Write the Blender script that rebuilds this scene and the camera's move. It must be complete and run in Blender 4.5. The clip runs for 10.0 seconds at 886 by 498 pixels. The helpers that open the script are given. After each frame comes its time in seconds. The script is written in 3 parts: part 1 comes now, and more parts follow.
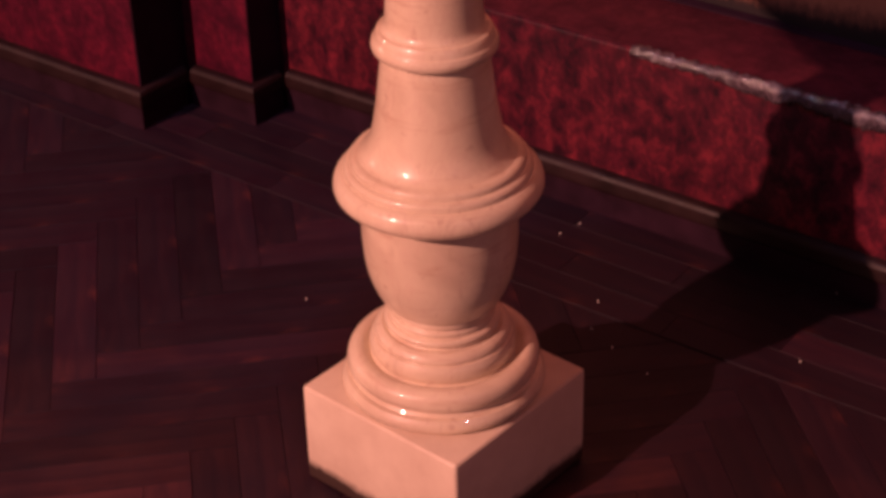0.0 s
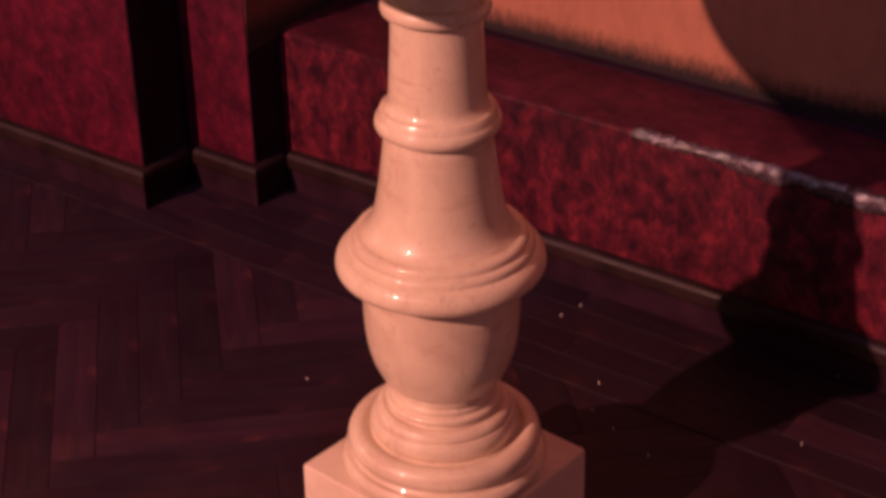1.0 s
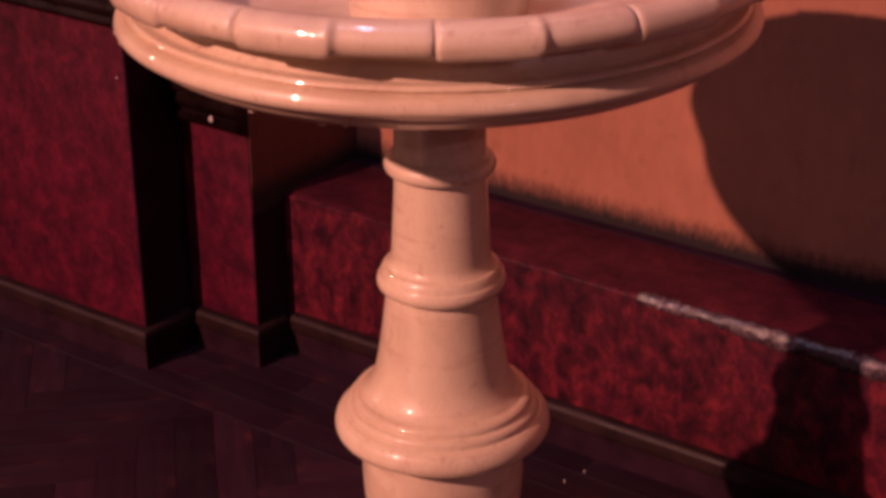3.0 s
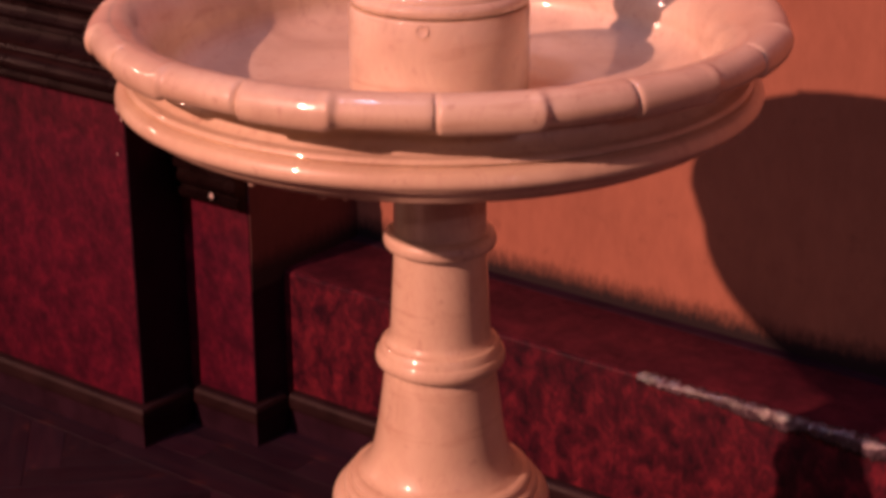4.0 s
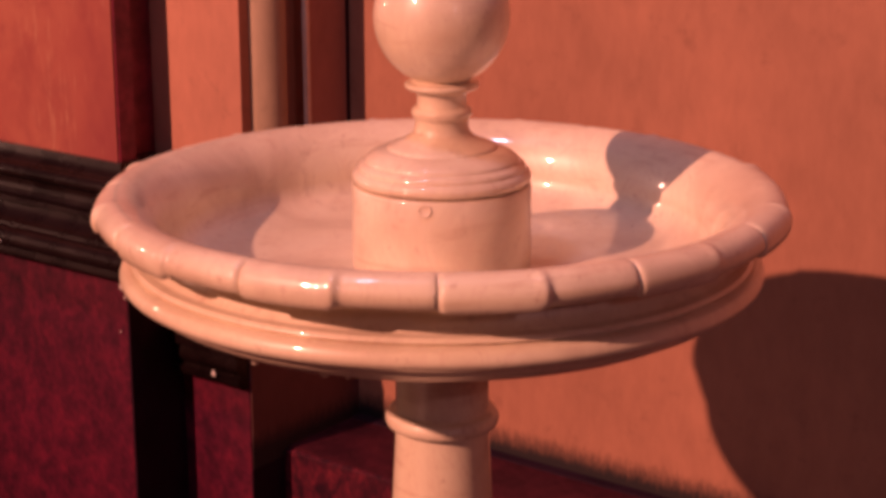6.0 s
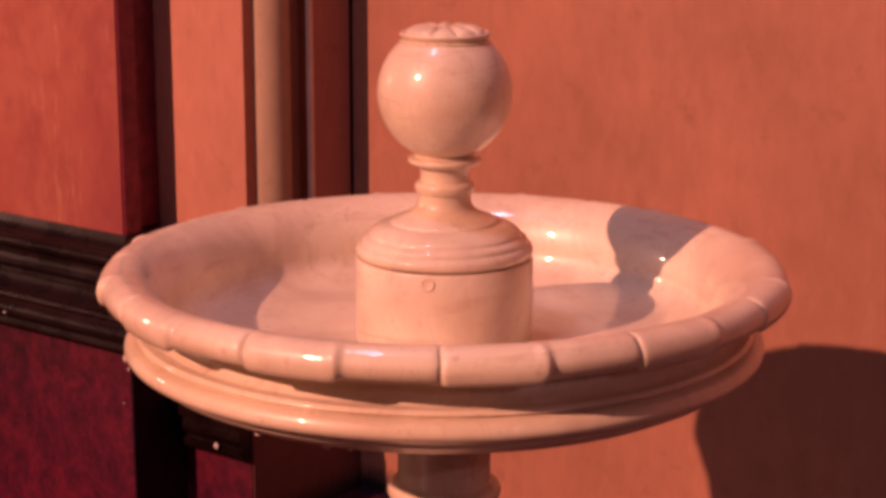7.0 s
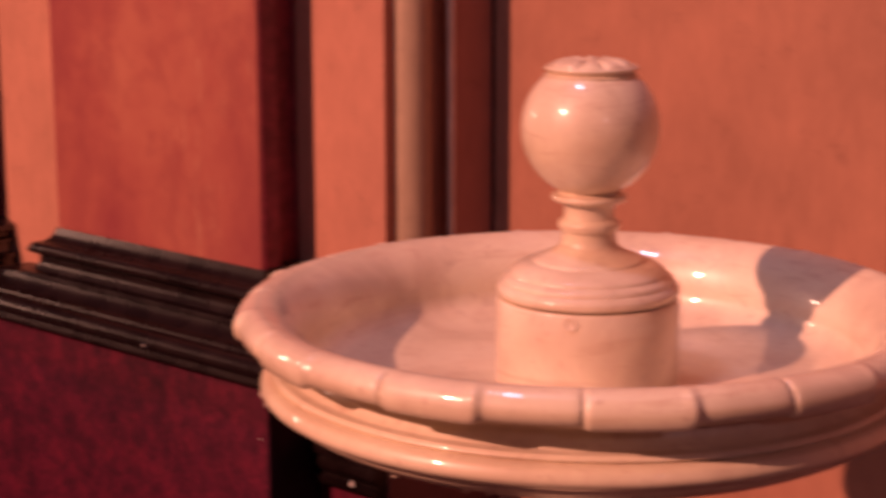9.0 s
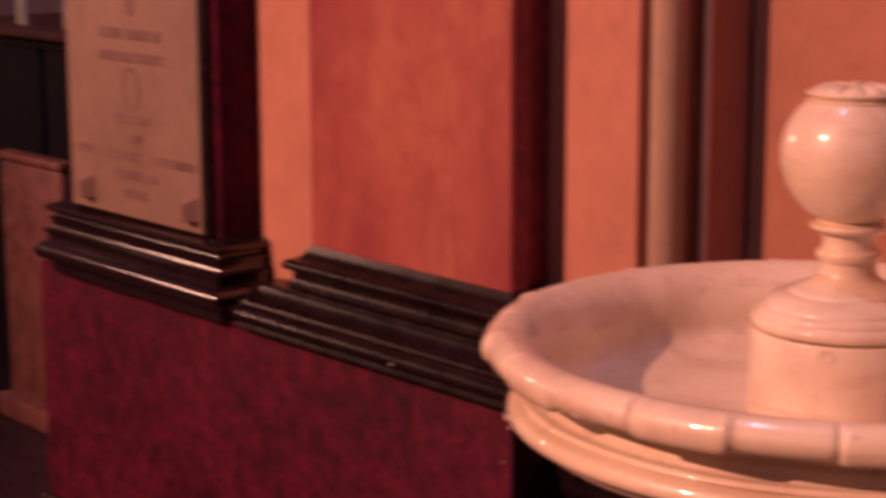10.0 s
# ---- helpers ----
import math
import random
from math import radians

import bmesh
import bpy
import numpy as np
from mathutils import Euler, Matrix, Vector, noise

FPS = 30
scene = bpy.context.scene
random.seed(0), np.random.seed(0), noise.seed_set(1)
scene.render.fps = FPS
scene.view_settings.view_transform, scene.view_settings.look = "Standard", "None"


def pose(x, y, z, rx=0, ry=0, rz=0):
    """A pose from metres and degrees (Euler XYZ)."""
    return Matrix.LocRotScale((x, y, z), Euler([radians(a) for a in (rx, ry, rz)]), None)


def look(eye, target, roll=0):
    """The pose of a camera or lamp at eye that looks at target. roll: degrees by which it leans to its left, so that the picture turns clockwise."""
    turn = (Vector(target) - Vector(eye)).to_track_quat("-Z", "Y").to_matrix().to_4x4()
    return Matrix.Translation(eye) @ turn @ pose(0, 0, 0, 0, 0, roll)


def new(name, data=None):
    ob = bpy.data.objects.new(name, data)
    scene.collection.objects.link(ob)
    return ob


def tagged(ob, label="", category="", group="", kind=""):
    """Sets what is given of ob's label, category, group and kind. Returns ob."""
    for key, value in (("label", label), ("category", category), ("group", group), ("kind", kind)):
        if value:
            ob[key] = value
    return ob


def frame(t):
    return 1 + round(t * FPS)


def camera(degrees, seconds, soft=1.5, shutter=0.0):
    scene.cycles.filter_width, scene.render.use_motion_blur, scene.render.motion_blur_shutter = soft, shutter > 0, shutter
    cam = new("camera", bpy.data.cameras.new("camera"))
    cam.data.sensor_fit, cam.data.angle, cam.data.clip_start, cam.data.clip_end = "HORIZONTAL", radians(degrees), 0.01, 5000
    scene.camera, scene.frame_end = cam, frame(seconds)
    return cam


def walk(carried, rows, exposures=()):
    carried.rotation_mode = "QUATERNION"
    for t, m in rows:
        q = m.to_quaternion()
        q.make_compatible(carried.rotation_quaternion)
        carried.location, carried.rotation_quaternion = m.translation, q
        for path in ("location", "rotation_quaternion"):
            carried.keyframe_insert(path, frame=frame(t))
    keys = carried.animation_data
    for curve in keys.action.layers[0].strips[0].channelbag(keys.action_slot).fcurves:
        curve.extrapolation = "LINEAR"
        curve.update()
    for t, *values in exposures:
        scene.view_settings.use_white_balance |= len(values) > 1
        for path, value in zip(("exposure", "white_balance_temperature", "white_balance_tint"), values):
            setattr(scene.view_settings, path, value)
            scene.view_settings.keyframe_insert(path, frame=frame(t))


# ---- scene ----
# ---- camera: seconds, eye x y z, yaw, pitch, roll ----
cam = camera(27.67, 10.0, soft=3.5, shutter=0.9)
ROWS = [
    (0.0, -0.0002, -1.9478, 1.5792, -0.097, -32.140, -1.531),
    (0.5, 0.0001, -1.9535, 1.5748, -0.110, -30.980, -1.348),
    (1.0, -0.0047, -1.9560, 1.5691, -0.224, -29.323, -1.091),
    (1.5, -0.0011, -1.9594, 1.5638, -0.127, -27.776, -0.921),
    (2.0, -0.0013, -1.9575, 1.5597, -0.109, -26.375, -0.710),
    (2.5, -0.0011, -1.9531, 1.5529, -0.094, -25.065, -0.604),
    (4.0, 0.0002, -1.9464, 1.5334, -0.091, -21.123, -0.125),
    (4.5, 0.0004, -1.9455, 1.5328, -0.072, -19.690, -0.025),
    (5.0, -0.0001, -1.9513, 1.5333, -0.080, -18.238, -0.025),
    (5.5, -0.0006, -1.9484, 1.5343, -0.072, -16.860, -0.062),
    (6.0, -0.0006, -1.9541, 1.5376, -0.051, -15.492, -0.071),
    (7.5, -0.0000, -1.9741, 1.5424, 0.089, -12.562, 0.159),
    (8.0, -0.0001, -1.9610, 1.5400, 0.322, -12.421, 0.093),
    (8.5, -0.0020, -1.9449, 1.5360, 1.760, -12.223, -0.027),
    (9.0, -0.0066, -1.9228, 1.5307, 4.535, -11.937, -0.134),
    (9.5, -0.0101, -1.9080, 1.5252, 8.432, -11.545, 0.015),
    (10.0, -0.0139, -1.9086, 1.5228, 12.524, -11.058, -0.148),
]
EXPOSURES = [(0.0, -0.03, 5850, 13), (1.0, -0.07, 5850, 13), (2.5, -0.19, 5900, 13), (4.5, -0.08, 6350, 12), (5.5, 0.02, 6500, 11), (7.5, 0.06, 6500, 11), (9.0, 0.03, 6500, 11), (9.5, -0.04, 6500, 11), (10.0, -0.10, 6500, 11)]
walk(cam, [(t, pose(x, y, z, 90 + pitch, 0, yaw) @ pose(0, 0, 0, 0, 0, roll)) for t, x, y, z, yaw, pitch, roll in ROWS], EXPOSURES)

WALL = pose(0, 0, 0, 0, 0, -37.0)  # along the wall, into the wall, up

# ---- light: a warm spot lamp high up behind, weaker lamps on both sides, a cool fill added overhead ----
world = bpy.data.worlds.new("world")
scene.world = world
world.use_nodes = True
world.node_tree.nodes["Background"].inputs["Color"].default_value = (0.62, 0.40, 1.0, 1)
world.node_tree.nodes["Background"].inputs["Strength"].default_value = 0.09


def lamp(name, place, energy, colour, radius):
    data = bpy.data.lights.new(name, "SPOT" if name.startswith("main") else "POINT")
    if name.startswith("main"):
        data.spot_size, data.spot_blend = radians(25), 0.55
    data.energy, data.color, data.shadow_soft_size = energy, colour, radius
    ob = new(name, data)
    ob.location = place
    return ob


LAMP_MAIN = WALL @ Vector((-3.70, -14.0, 8.94))
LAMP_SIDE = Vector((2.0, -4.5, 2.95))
main = lamp("main_light", LAMP_MAIN, 16300, (1.0, 0.405, 0.295), 0.13)
main.matrix_world = look(LAMP_MAIN, (-0.55, 0.3, 1.0))
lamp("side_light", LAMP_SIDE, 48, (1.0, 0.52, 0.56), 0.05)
# Unseen source added overhead: cool fill for shaded marble and the dark floor.
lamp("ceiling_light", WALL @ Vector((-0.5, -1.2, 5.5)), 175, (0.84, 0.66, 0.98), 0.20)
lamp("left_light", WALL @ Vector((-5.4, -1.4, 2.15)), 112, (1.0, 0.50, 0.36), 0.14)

# ---- materials ----


def material(name):
    m = bpy.data.materials.new(name)
    m.use_nodes = True
    return m, m.node_tree.nodes, m.node_tree.links, m.node_tree.nodes["Principled BSDF"]


def noise_tex(n, l, scale, detail=6.0, rough=0.6, stretch=None, distortion=0.0, kind="Object"):
    co = n.new("ShaderNodeTexCoord")
    tex = n.new("ShaderNodeTexNoise")
    tex.inputs["Scale"].default_value, tex.inputs["Detail"].default_value = scale, detail
    tex.inputs["Roughness"].default_value, tex.inputs["Distortion"].default_value = rough, distortion
    if stretch:
        mp = n.new("ShaderNodeMapping")
        mp.inputs["Scale"].default_value = stretch
        l.new(co.outputs[kind], mp.inputs["Vector"])
        l.new(mp.outputs["Vector"], tex.inputs["Vector"])
    else:
        l.new(co.outputs[kind], tex.inputs["Vector"])
    return tex.outputs["Fac"]


def ramp(n, l, fac, *stops):
    r = n.new("ShaderNodeValToRGB")
    els = r.color_ramp.elements
    while len(els) < len(stops):
        els.new(0.5)
    for e, (p, c) in zip(els, stops):
        e.position, e.color = p, (*c, 1) if len(c) == 3 else c
    l.new(fac, r.inputs["Fac"])
    return r.outputs["Color"]


def mix(n, l, fac, a, b, mode="MIX"):
    m = n.new("ShaderNodeMix")
    m.data_type, m.blend_type = "RGBA", mode
    for socket, value in ((m.inputs["Factor"], fac), (m.inputs["A"], a), (m.inputs["B"], b)):
        if isinstance(value, (int, float)):
            socket.default_value = value
        elif isinstance(value, tuple):
            socket.default_value = (*value, 1)
        else:
            l.new(value, socket)
    return m.outputs["Result"]


def bump(n, l, height, bsdf, strength=0.2, distance=0.003):
    b = n.new("ShaderNodeBump")
    b.inputs["Strength"].default_value, b.inputs["Distance"].default_value = strength, distance
    l.new(height, b.inputs["Height"])
    l.new(b.outputs["Normal"], bsdf.inputs["Normal"])


G0, G1 = (0, 0, 0), (1, 1, 1)


def marble():
    m, n, l, s = material("cream marble")
    cloud = noise_tex(n, l, 7, 7, 0.6, None, 0.6)
    vein = noise_tex(n, l, 16, 8, 0.7, (1, 1, 0.5), 1.6)
    spot = noise_tex(n, l, 60, 4, 0.6)
    c = ramp(n, l, cloud, (0.30, (0.56, 0.45, 0.33)), (0.52, (0.73, 0.63, 0.465)), (0.8, (0.80, 0.72, 0.56)))
    v = ramp(n, l, vein, (0.47, G0), (0.50, (0.5, 0.5, 0.5)), (0.53, G0))
    c = mix(n, l, v, c, (0.66, 0.52, 0.40))
    d = ramp(n, l, spot, (0.61, G0), (0.72, (0.6, 0.6, 0.6)))
    c = mix(n, l, d, c, (0.50, 0.36, 0.27))
    stain = ramp(n, l, noise_tex(n, l, 3.2, 6, 0.62, (1, 1, 0.8), 0.4), (0.50, G0), (0.72, (0.55, 0.55, 0.55)))
    c = mix(n, l, stain, c, (0.56, 0.40, 0.28))
    seam = ramp(n, l, noise_tex(n, l, 9, 6, 0.65, (1, 1, 7), 0.5), (0.56, G0), (0.70, (0.6, 0.6, 0.6)))
    c = mix(n, l, seam, c, (0.52, 0.36, 0.25))
    smudge = ramp(n, l, noise_tex(n, l, 26, 7, 0.75, (1, 1, 0.25), 0.5), (0.57, G0), (0.74, (0.7, 0.7, 0.7)))
    c = mix(n, l, smudge, c, (0.44, 0.32, 0.24))
    l.new(c, s.inputs["Base Color"])
    l.new(ramp(n, l, cloud, (0.3, (0.48, 0.48, 0.48)), (0.7, (0.34, 0.34, 0.34))), s.inputs["Roughness"])
    s.inputs["Subsurface Weight"].default_value = 0.0
    s.inputs["Coat Weight"].default_value, s.inputs["Coat Roughness"].default_value = 0.7, 0.05
    bump(n, l, noise_tex(n, l, 35, 5), s, 0.12, 0.002)
    return m


def dusty_marble():
    """The plinth's marble: dull, with dark dirt and chips along its foot."""
    m, n, l, s = material("dull marble")
    cloud = noise_tex(n, l, 9, 8, 0.65)
    c = ramp(n, l, cloud, (0.3, (0.58, 0.47, 0.36)), (0.7, (0.74, 0.64, 0.50)))
    co = n.new("ShaderNodeTexCoord")
    sep = n.new("ShaderNodeSeparateXYZ")
    l.new(co.outputs["Object"], sep.inputs[0])
    grime = noise_tex(n, l, 28, 7, 0.7)
    add = n.new("ShaderNodeMath")
    add.operation = "MULTIPLY_ADD"
    l.new(grime, add.inputs[0])
    add.inputs[1].default_value = -0.036
    l.new(sep.outputs["Z"], add.inputs[2])
    foot = ramp(n, l, add.outputs[0], (0.0, G1), (0.015, G0))
    c = mix(n, l, foot, c, (0.05, 0.03, 0.025))
    l.new(c, s.inputs["Base Color"])
    s.inputs["Roughness"].default_value = 0.5
    bump(n, l, grime, s, 0.2, 0.002)
    return m


def painted_marble(name, dark, mid, light, scale, roughness, stretch=(1, 1, 1), relief=0.1, swing=1.0, shine=0.5):
    """Wall painted and varnished as mottled stone."""
    m, n, l, s = material(name)
    big = noise_tex(n, l, scale, 4, 0.62, stretch, 0.25)
    small = noise_tex(n, l, scale * 4, 5, 0.7, stretch, 0.3)
    slow = noise_tex(n, l, scale * 0.13, 4, 0.55, stretch, 0.2)
    c = ramp(n, l, big, (0.32, dark), (0.52, mid), (0.70, light))
    k = ramp(n, l, small, (0.36, (0.74, 0.74, 0.74)), (0.62, (1.15, 1.12, 1.12)))
    c = mix(n, l, 1.0, c, k, "MULTIPLY")
    c = mix(n, l, 1.0, c, ramp(n, l, slow, (0.32, (1 - 0.28 * swing, 1 - 0.28 * swing, 1 - 0.26 * swing)), (0.68, (1 + 0.3 * swing, 1 + 0.25 * swing, 1 + 0.2 * swing))), "MULTIPLY")
    l.new(c, s.inputs["Base Color"])
    l.new(ramp(n, l, small, (0.3, (roughness + 0.12,) * 3), (0.7, (roughness - 0.08,) * 3)), s.inputs["Roughness"])
    s.inputs["Specular IOR Level"].default_value = shine
    bump(n, l, small, s, relief, 0.003)
    return m


def faded_marble(name):
    """Red marbling worn to orange, with crimson clouds and pale upright scratches."""
    m, n, l, s = material(name)
    cloud = noise_tex(n, l, 2.6, 5, 0.6, (1, 1, 0.8), 0.5)
    mottle = noise_tex(n, l, 17, 5, 0.65, (1, 1, 0.7), 0.3)
    scratch = noise_tex(n, l, 60, 5, 0.7, (1.4, 1, 0.22), 0.3)
    patch = noise_tex(n, l, 4.5, 4, 0.6)
    c = ramp(n, l, cloud, (0.34, (0.265, 0.056, 0.058)), (0.50, (0.36, 0.100, 0.076)), (0.68, (0.42, 0.145, 0.096)))
    c = mix(n, l, ramp(n, l, mottle, (0.36, (0.45, 0.45, 0.45)), (0.54, G0)), c, (0.25, 0.055, 0.055))
    pale = mix(n, l, 1.0, ramp(n, l, scratch, (0.55, G0), (0.68, (0.7, 0.7, 0.7))), ramp(n, l, patch, (0.52, G0), (0.68, G1)), "MULTIPLY")
    c = mix(n, l, pale, c, (0.50, 0.24, 0.15))
    l.new(c, s.inputs["Base Color"])
    s.inputs["Roughness"].default_value = 0.5
    bump(n, l, scratch, s, 0.08, 0.002)
    return m


def plaster(name, base, band=False):
    """Ochre distemper with brush streaks; band: a ragged black line along its foot."""
    m, n, l, s = material(name)
    big = noise_tex(n, l, 3, 8, 0.6)
    streak = noise_tex(n, l, 45, 5, 0.65, (1, 1, 0.4))
    c = ramp(n, l, big, (0.3, tuple(0.82 * k for k in base)), (0.7, tuple(1.1 * k for k in base)))
    k = ramp(n, l, streak, (0.30, (0.90, 0.89, 0.88)), (0.65, (1.04, 1.04, 1.04)))
    c = mix(n, l, 1.0, c, k, "MULTIPLY")
    fleck = ramp(n, l, noise_tex(n, l, 22, 6, 0.7), (0.58, G0), (0.72, (0.5, 0.5, 0.5)))
    c = mix(n, l, fleck, c, tuple(0.55 * k for k in base))
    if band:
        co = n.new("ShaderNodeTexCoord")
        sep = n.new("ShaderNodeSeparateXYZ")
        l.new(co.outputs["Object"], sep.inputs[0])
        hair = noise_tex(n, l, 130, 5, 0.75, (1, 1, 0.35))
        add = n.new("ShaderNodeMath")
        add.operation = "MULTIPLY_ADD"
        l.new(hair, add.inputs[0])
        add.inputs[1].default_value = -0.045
        # The black line climbs slowly where X is above zero.
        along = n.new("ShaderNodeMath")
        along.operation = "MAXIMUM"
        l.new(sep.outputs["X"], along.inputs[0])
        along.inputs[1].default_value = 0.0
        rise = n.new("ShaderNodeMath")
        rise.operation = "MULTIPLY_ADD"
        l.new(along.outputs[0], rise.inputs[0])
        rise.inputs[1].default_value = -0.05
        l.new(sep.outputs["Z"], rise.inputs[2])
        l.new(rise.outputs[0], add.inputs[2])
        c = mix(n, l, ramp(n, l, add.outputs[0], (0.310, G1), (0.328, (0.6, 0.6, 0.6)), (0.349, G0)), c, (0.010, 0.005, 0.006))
    l.new(c, s.inputs["Base Color"])
    s.inputs["Roughness"].default_value = 0.75
    bump(n, l, streak, s, 0.15, 0.002)
    return m


def gloss_paint(name, base, roughness, shine=0.5, relief=0.25, spread=0.2):
    m, n, l, s = material(name)
    big = noise_tex(n, l, 14, 7, 0.65)
    s.inputs["Specular IOR Level"].default_value = shine
    c = ramp(n, l, big, (0.3, tuple(0.6 * k for k in base)), (0.72, tuple(1.5 * k for k in base)))
    l.new(c, s.inputs["Base Color"])
    l.new(ramp(n, l, big, (0.3, (roughness,) * 3), (0.7, (roughness + spread,) * 3)), s.inputs["Roughness"])
    bump(n, l, noise_tex(n, l, 45, 5), s, relief, 0.003)
    return m


def stave_wood():
    """Dark waxed parquet; each stave has its own tone and its grain runs along it."""
    m, n, l, s = material("dark parquet")
    info = n.new("ShaderNodeObjectInfo")
    grain = noise_tex(n, l, 30, 6, 0.65, (0.12, 1.6, 1))
    wear = noise_tex(n, l, 9, 5, 0.6)
    c = ramp(n, l, grain, (0.30, (0.009, 0.0034, 0.0095)), (0.58, (0.019, 0.0060, 0.0120)), (0.8, (0.040, 0.0115, 0.015)))
    # Wear plus a sheen painted as paler colour, growing towards the near left.
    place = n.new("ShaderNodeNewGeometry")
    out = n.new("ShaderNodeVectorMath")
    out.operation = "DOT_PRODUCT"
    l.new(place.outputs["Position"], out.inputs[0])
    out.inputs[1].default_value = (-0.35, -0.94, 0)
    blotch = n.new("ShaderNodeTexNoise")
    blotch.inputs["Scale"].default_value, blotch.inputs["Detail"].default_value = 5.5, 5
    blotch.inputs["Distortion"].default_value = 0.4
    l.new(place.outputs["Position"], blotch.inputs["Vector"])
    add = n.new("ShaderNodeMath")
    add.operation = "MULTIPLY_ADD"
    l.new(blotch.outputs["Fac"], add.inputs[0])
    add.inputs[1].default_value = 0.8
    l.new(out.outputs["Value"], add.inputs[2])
    worn_sheen = ramp(n, l, add.outputs[0], (0.34, G0), (0.84, (0.85, 0.85, 0.85)))
    c = mix(n, l, worn_sheen, c, ramp(n, l, grain, (0.30, (0.028, 0.0080, 0.0105)), (0.70, (0.095, 0.027, 0.022))))
    rub = ramp(n, l, noise_tex(n, l, 11, 6, 0.7, (0.35, 1.2, 1), 0.3), (0.60, G0), (0.74, (0.8, 0.8, 0.8)))
    c = mix(n, l, rub, c, (0.10, 0.024, 0.018))
    tone = ramp(n, l, info.outputs["Random"], (0.0, (0.6, 0.6, 0.63)), (0.7, (1.0, 1.0, 1.0)), (1.0, (1.9, 1.8, 1.6)))
    c = mix(n, l, 1.0, c, tone, "MULTIPLY")
    l.new(c, s.inputs["Base Color"])
    l.new(ramp(n, l, wear, (0.3, (0.62, 0.62, 0.62)), (0.75, (0.40, 0.40, 0.40))), s.inputs["Roughness"])
    s.inputs["Specular IOR Level"].default_value = 0.35
    bump(n, l, grain, s, 0.3, 0.002)
    return m


MARBLE, PLINTH_MARBLE = marble(), dusty_marble()
RED_LOW = painted_marble("dark red marbling", (0.018, 0.003, 0.009), (0.066, 0.0075, 0.017), (0.135, 0.015, 0.026), 36, 0.45, (1, 1, 0.8), shine=0.25)
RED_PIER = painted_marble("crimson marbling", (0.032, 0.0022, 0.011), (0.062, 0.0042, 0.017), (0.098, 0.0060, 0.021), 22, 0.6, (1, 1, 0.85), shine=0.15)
# Side of the pilaster: darker and more crimson than RED_HIGH on its front.
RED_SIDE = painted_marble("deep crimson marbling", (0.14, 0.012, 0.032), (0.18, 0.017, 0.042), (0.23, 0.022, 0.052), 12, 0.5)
RED_LEDGE = painted_marble("dull red marbling", (0.032, 0.005, 0.010), (0.046, 0.007, 0.013), (0.062, 0.009, 0.015), 9, 0.65, shine=0.12)
RED_HIGH = faded_marble("orange red marbling")
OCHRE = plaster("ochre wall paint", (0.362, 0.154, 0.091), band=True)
SALMON = plaster("salmon wall paint", (0.53, 0.235, 0.155))
PIPE = plaster("yellow ochre paint", (0.40, 0.28, 0.18))
BROWN = plaster("brown wall paint", (0.37, 0.160, 0.115))
# Lower cheek: a darker tone than BROWN above it.
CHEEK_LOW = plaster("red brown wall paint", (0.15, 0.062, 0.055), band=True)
# Pale purple so the unseen walls and ceiling bounce fill into dark areas.
ROOM = plaster("room wall paint", (0.42, 0.28, 0.32))
BLACK = gloss_paint("black varnish", (0.008, 0.0036, 0.0036), 0.22, 0.30, 0.10, 0.12)
BLACK_SHINY = gloss_paint("polished black varnish", (0.010, 0.004, 0.0045), 0.13, 0.8, 0.08, 0.07)
SKIRT = gloss_paint("brown skirting paint", (0.014, 0.005, 0.0055), 0.40, 0.25)
KICK = gloss_paint("black skirting paint", (0.018, 0.006, 0.013), 0.55, 0.12)
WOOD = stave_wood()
STRIP = painted_marble("film over marbling", (0.030, 0.020, 0.028), (0.055, 0.040, 0.052), (0.15, 0.125, 0.150), 34, 0.12, (1, 1, 1), 0.6)
STRIP.node_tree.nodes["Principled BSDF"].inputs["Specular IOR Level"].default_value = 1.0
# Fillet stands in the column's shadow; a pale colour replaces light on it.
FILLET_LIT = plaster("lit fillet paint", (0.80, 0.66, 0.52))
PAPER = plaster("old marble slab", (0.225, 0.150, 0.110))
BRACKET = plaster("dusty bracket metal", (0.21, 0.12, 0.09))
INK = gloss_paint("faded ink", (0.14, 0.082, 0.066), 0.6)
DARK = gloss_paint("black cloth", (0.008, 0.004, 0.005), 0.8)
PEW = gloss_paint("brown pew wood", (0.11, 0.038, 0.032), 0.45)
WHITE = gloss_paint("white flake", (0.55, 0.5, 0.45), 0.6)

# ---- mesh helpers ----


def mesh_of(name, bm, mat, smooth=40):
    me = bpy.data.meshes.new(name)
    bmesh.ops.recalc_face_normals(bm, faces=bm.faces)
    bm.to_mesh(me)
    bm.free()
    me.materials.append(mat)
    if smooth:
        for p in me.polygons:
            p.use_smooth = True
        me.set_sharp_from_angle(angle=radians(smooth))
    return me


def thing(name, label, category, m=Matrix(), kind="", group=""):
    ob = new(name)
    ob.matrix_world = m
    return tagged(ob, label, category, group, kind)


def part(name, bm, mat, parent, label="", smooth=40):
    ob = new(name, mesh_of(name, bm, mat, smooth))
    ob.parent = parent
    return tagged(ob, label)


def solid(name, bm, mat, label, category, m=WALL, kind="structure", smooth=40):
    ob = new(name, mesh_of(name, bm, mat, smooth))
    ob.matrix_world = m
    return tagged(ob, label, category, "", kind)


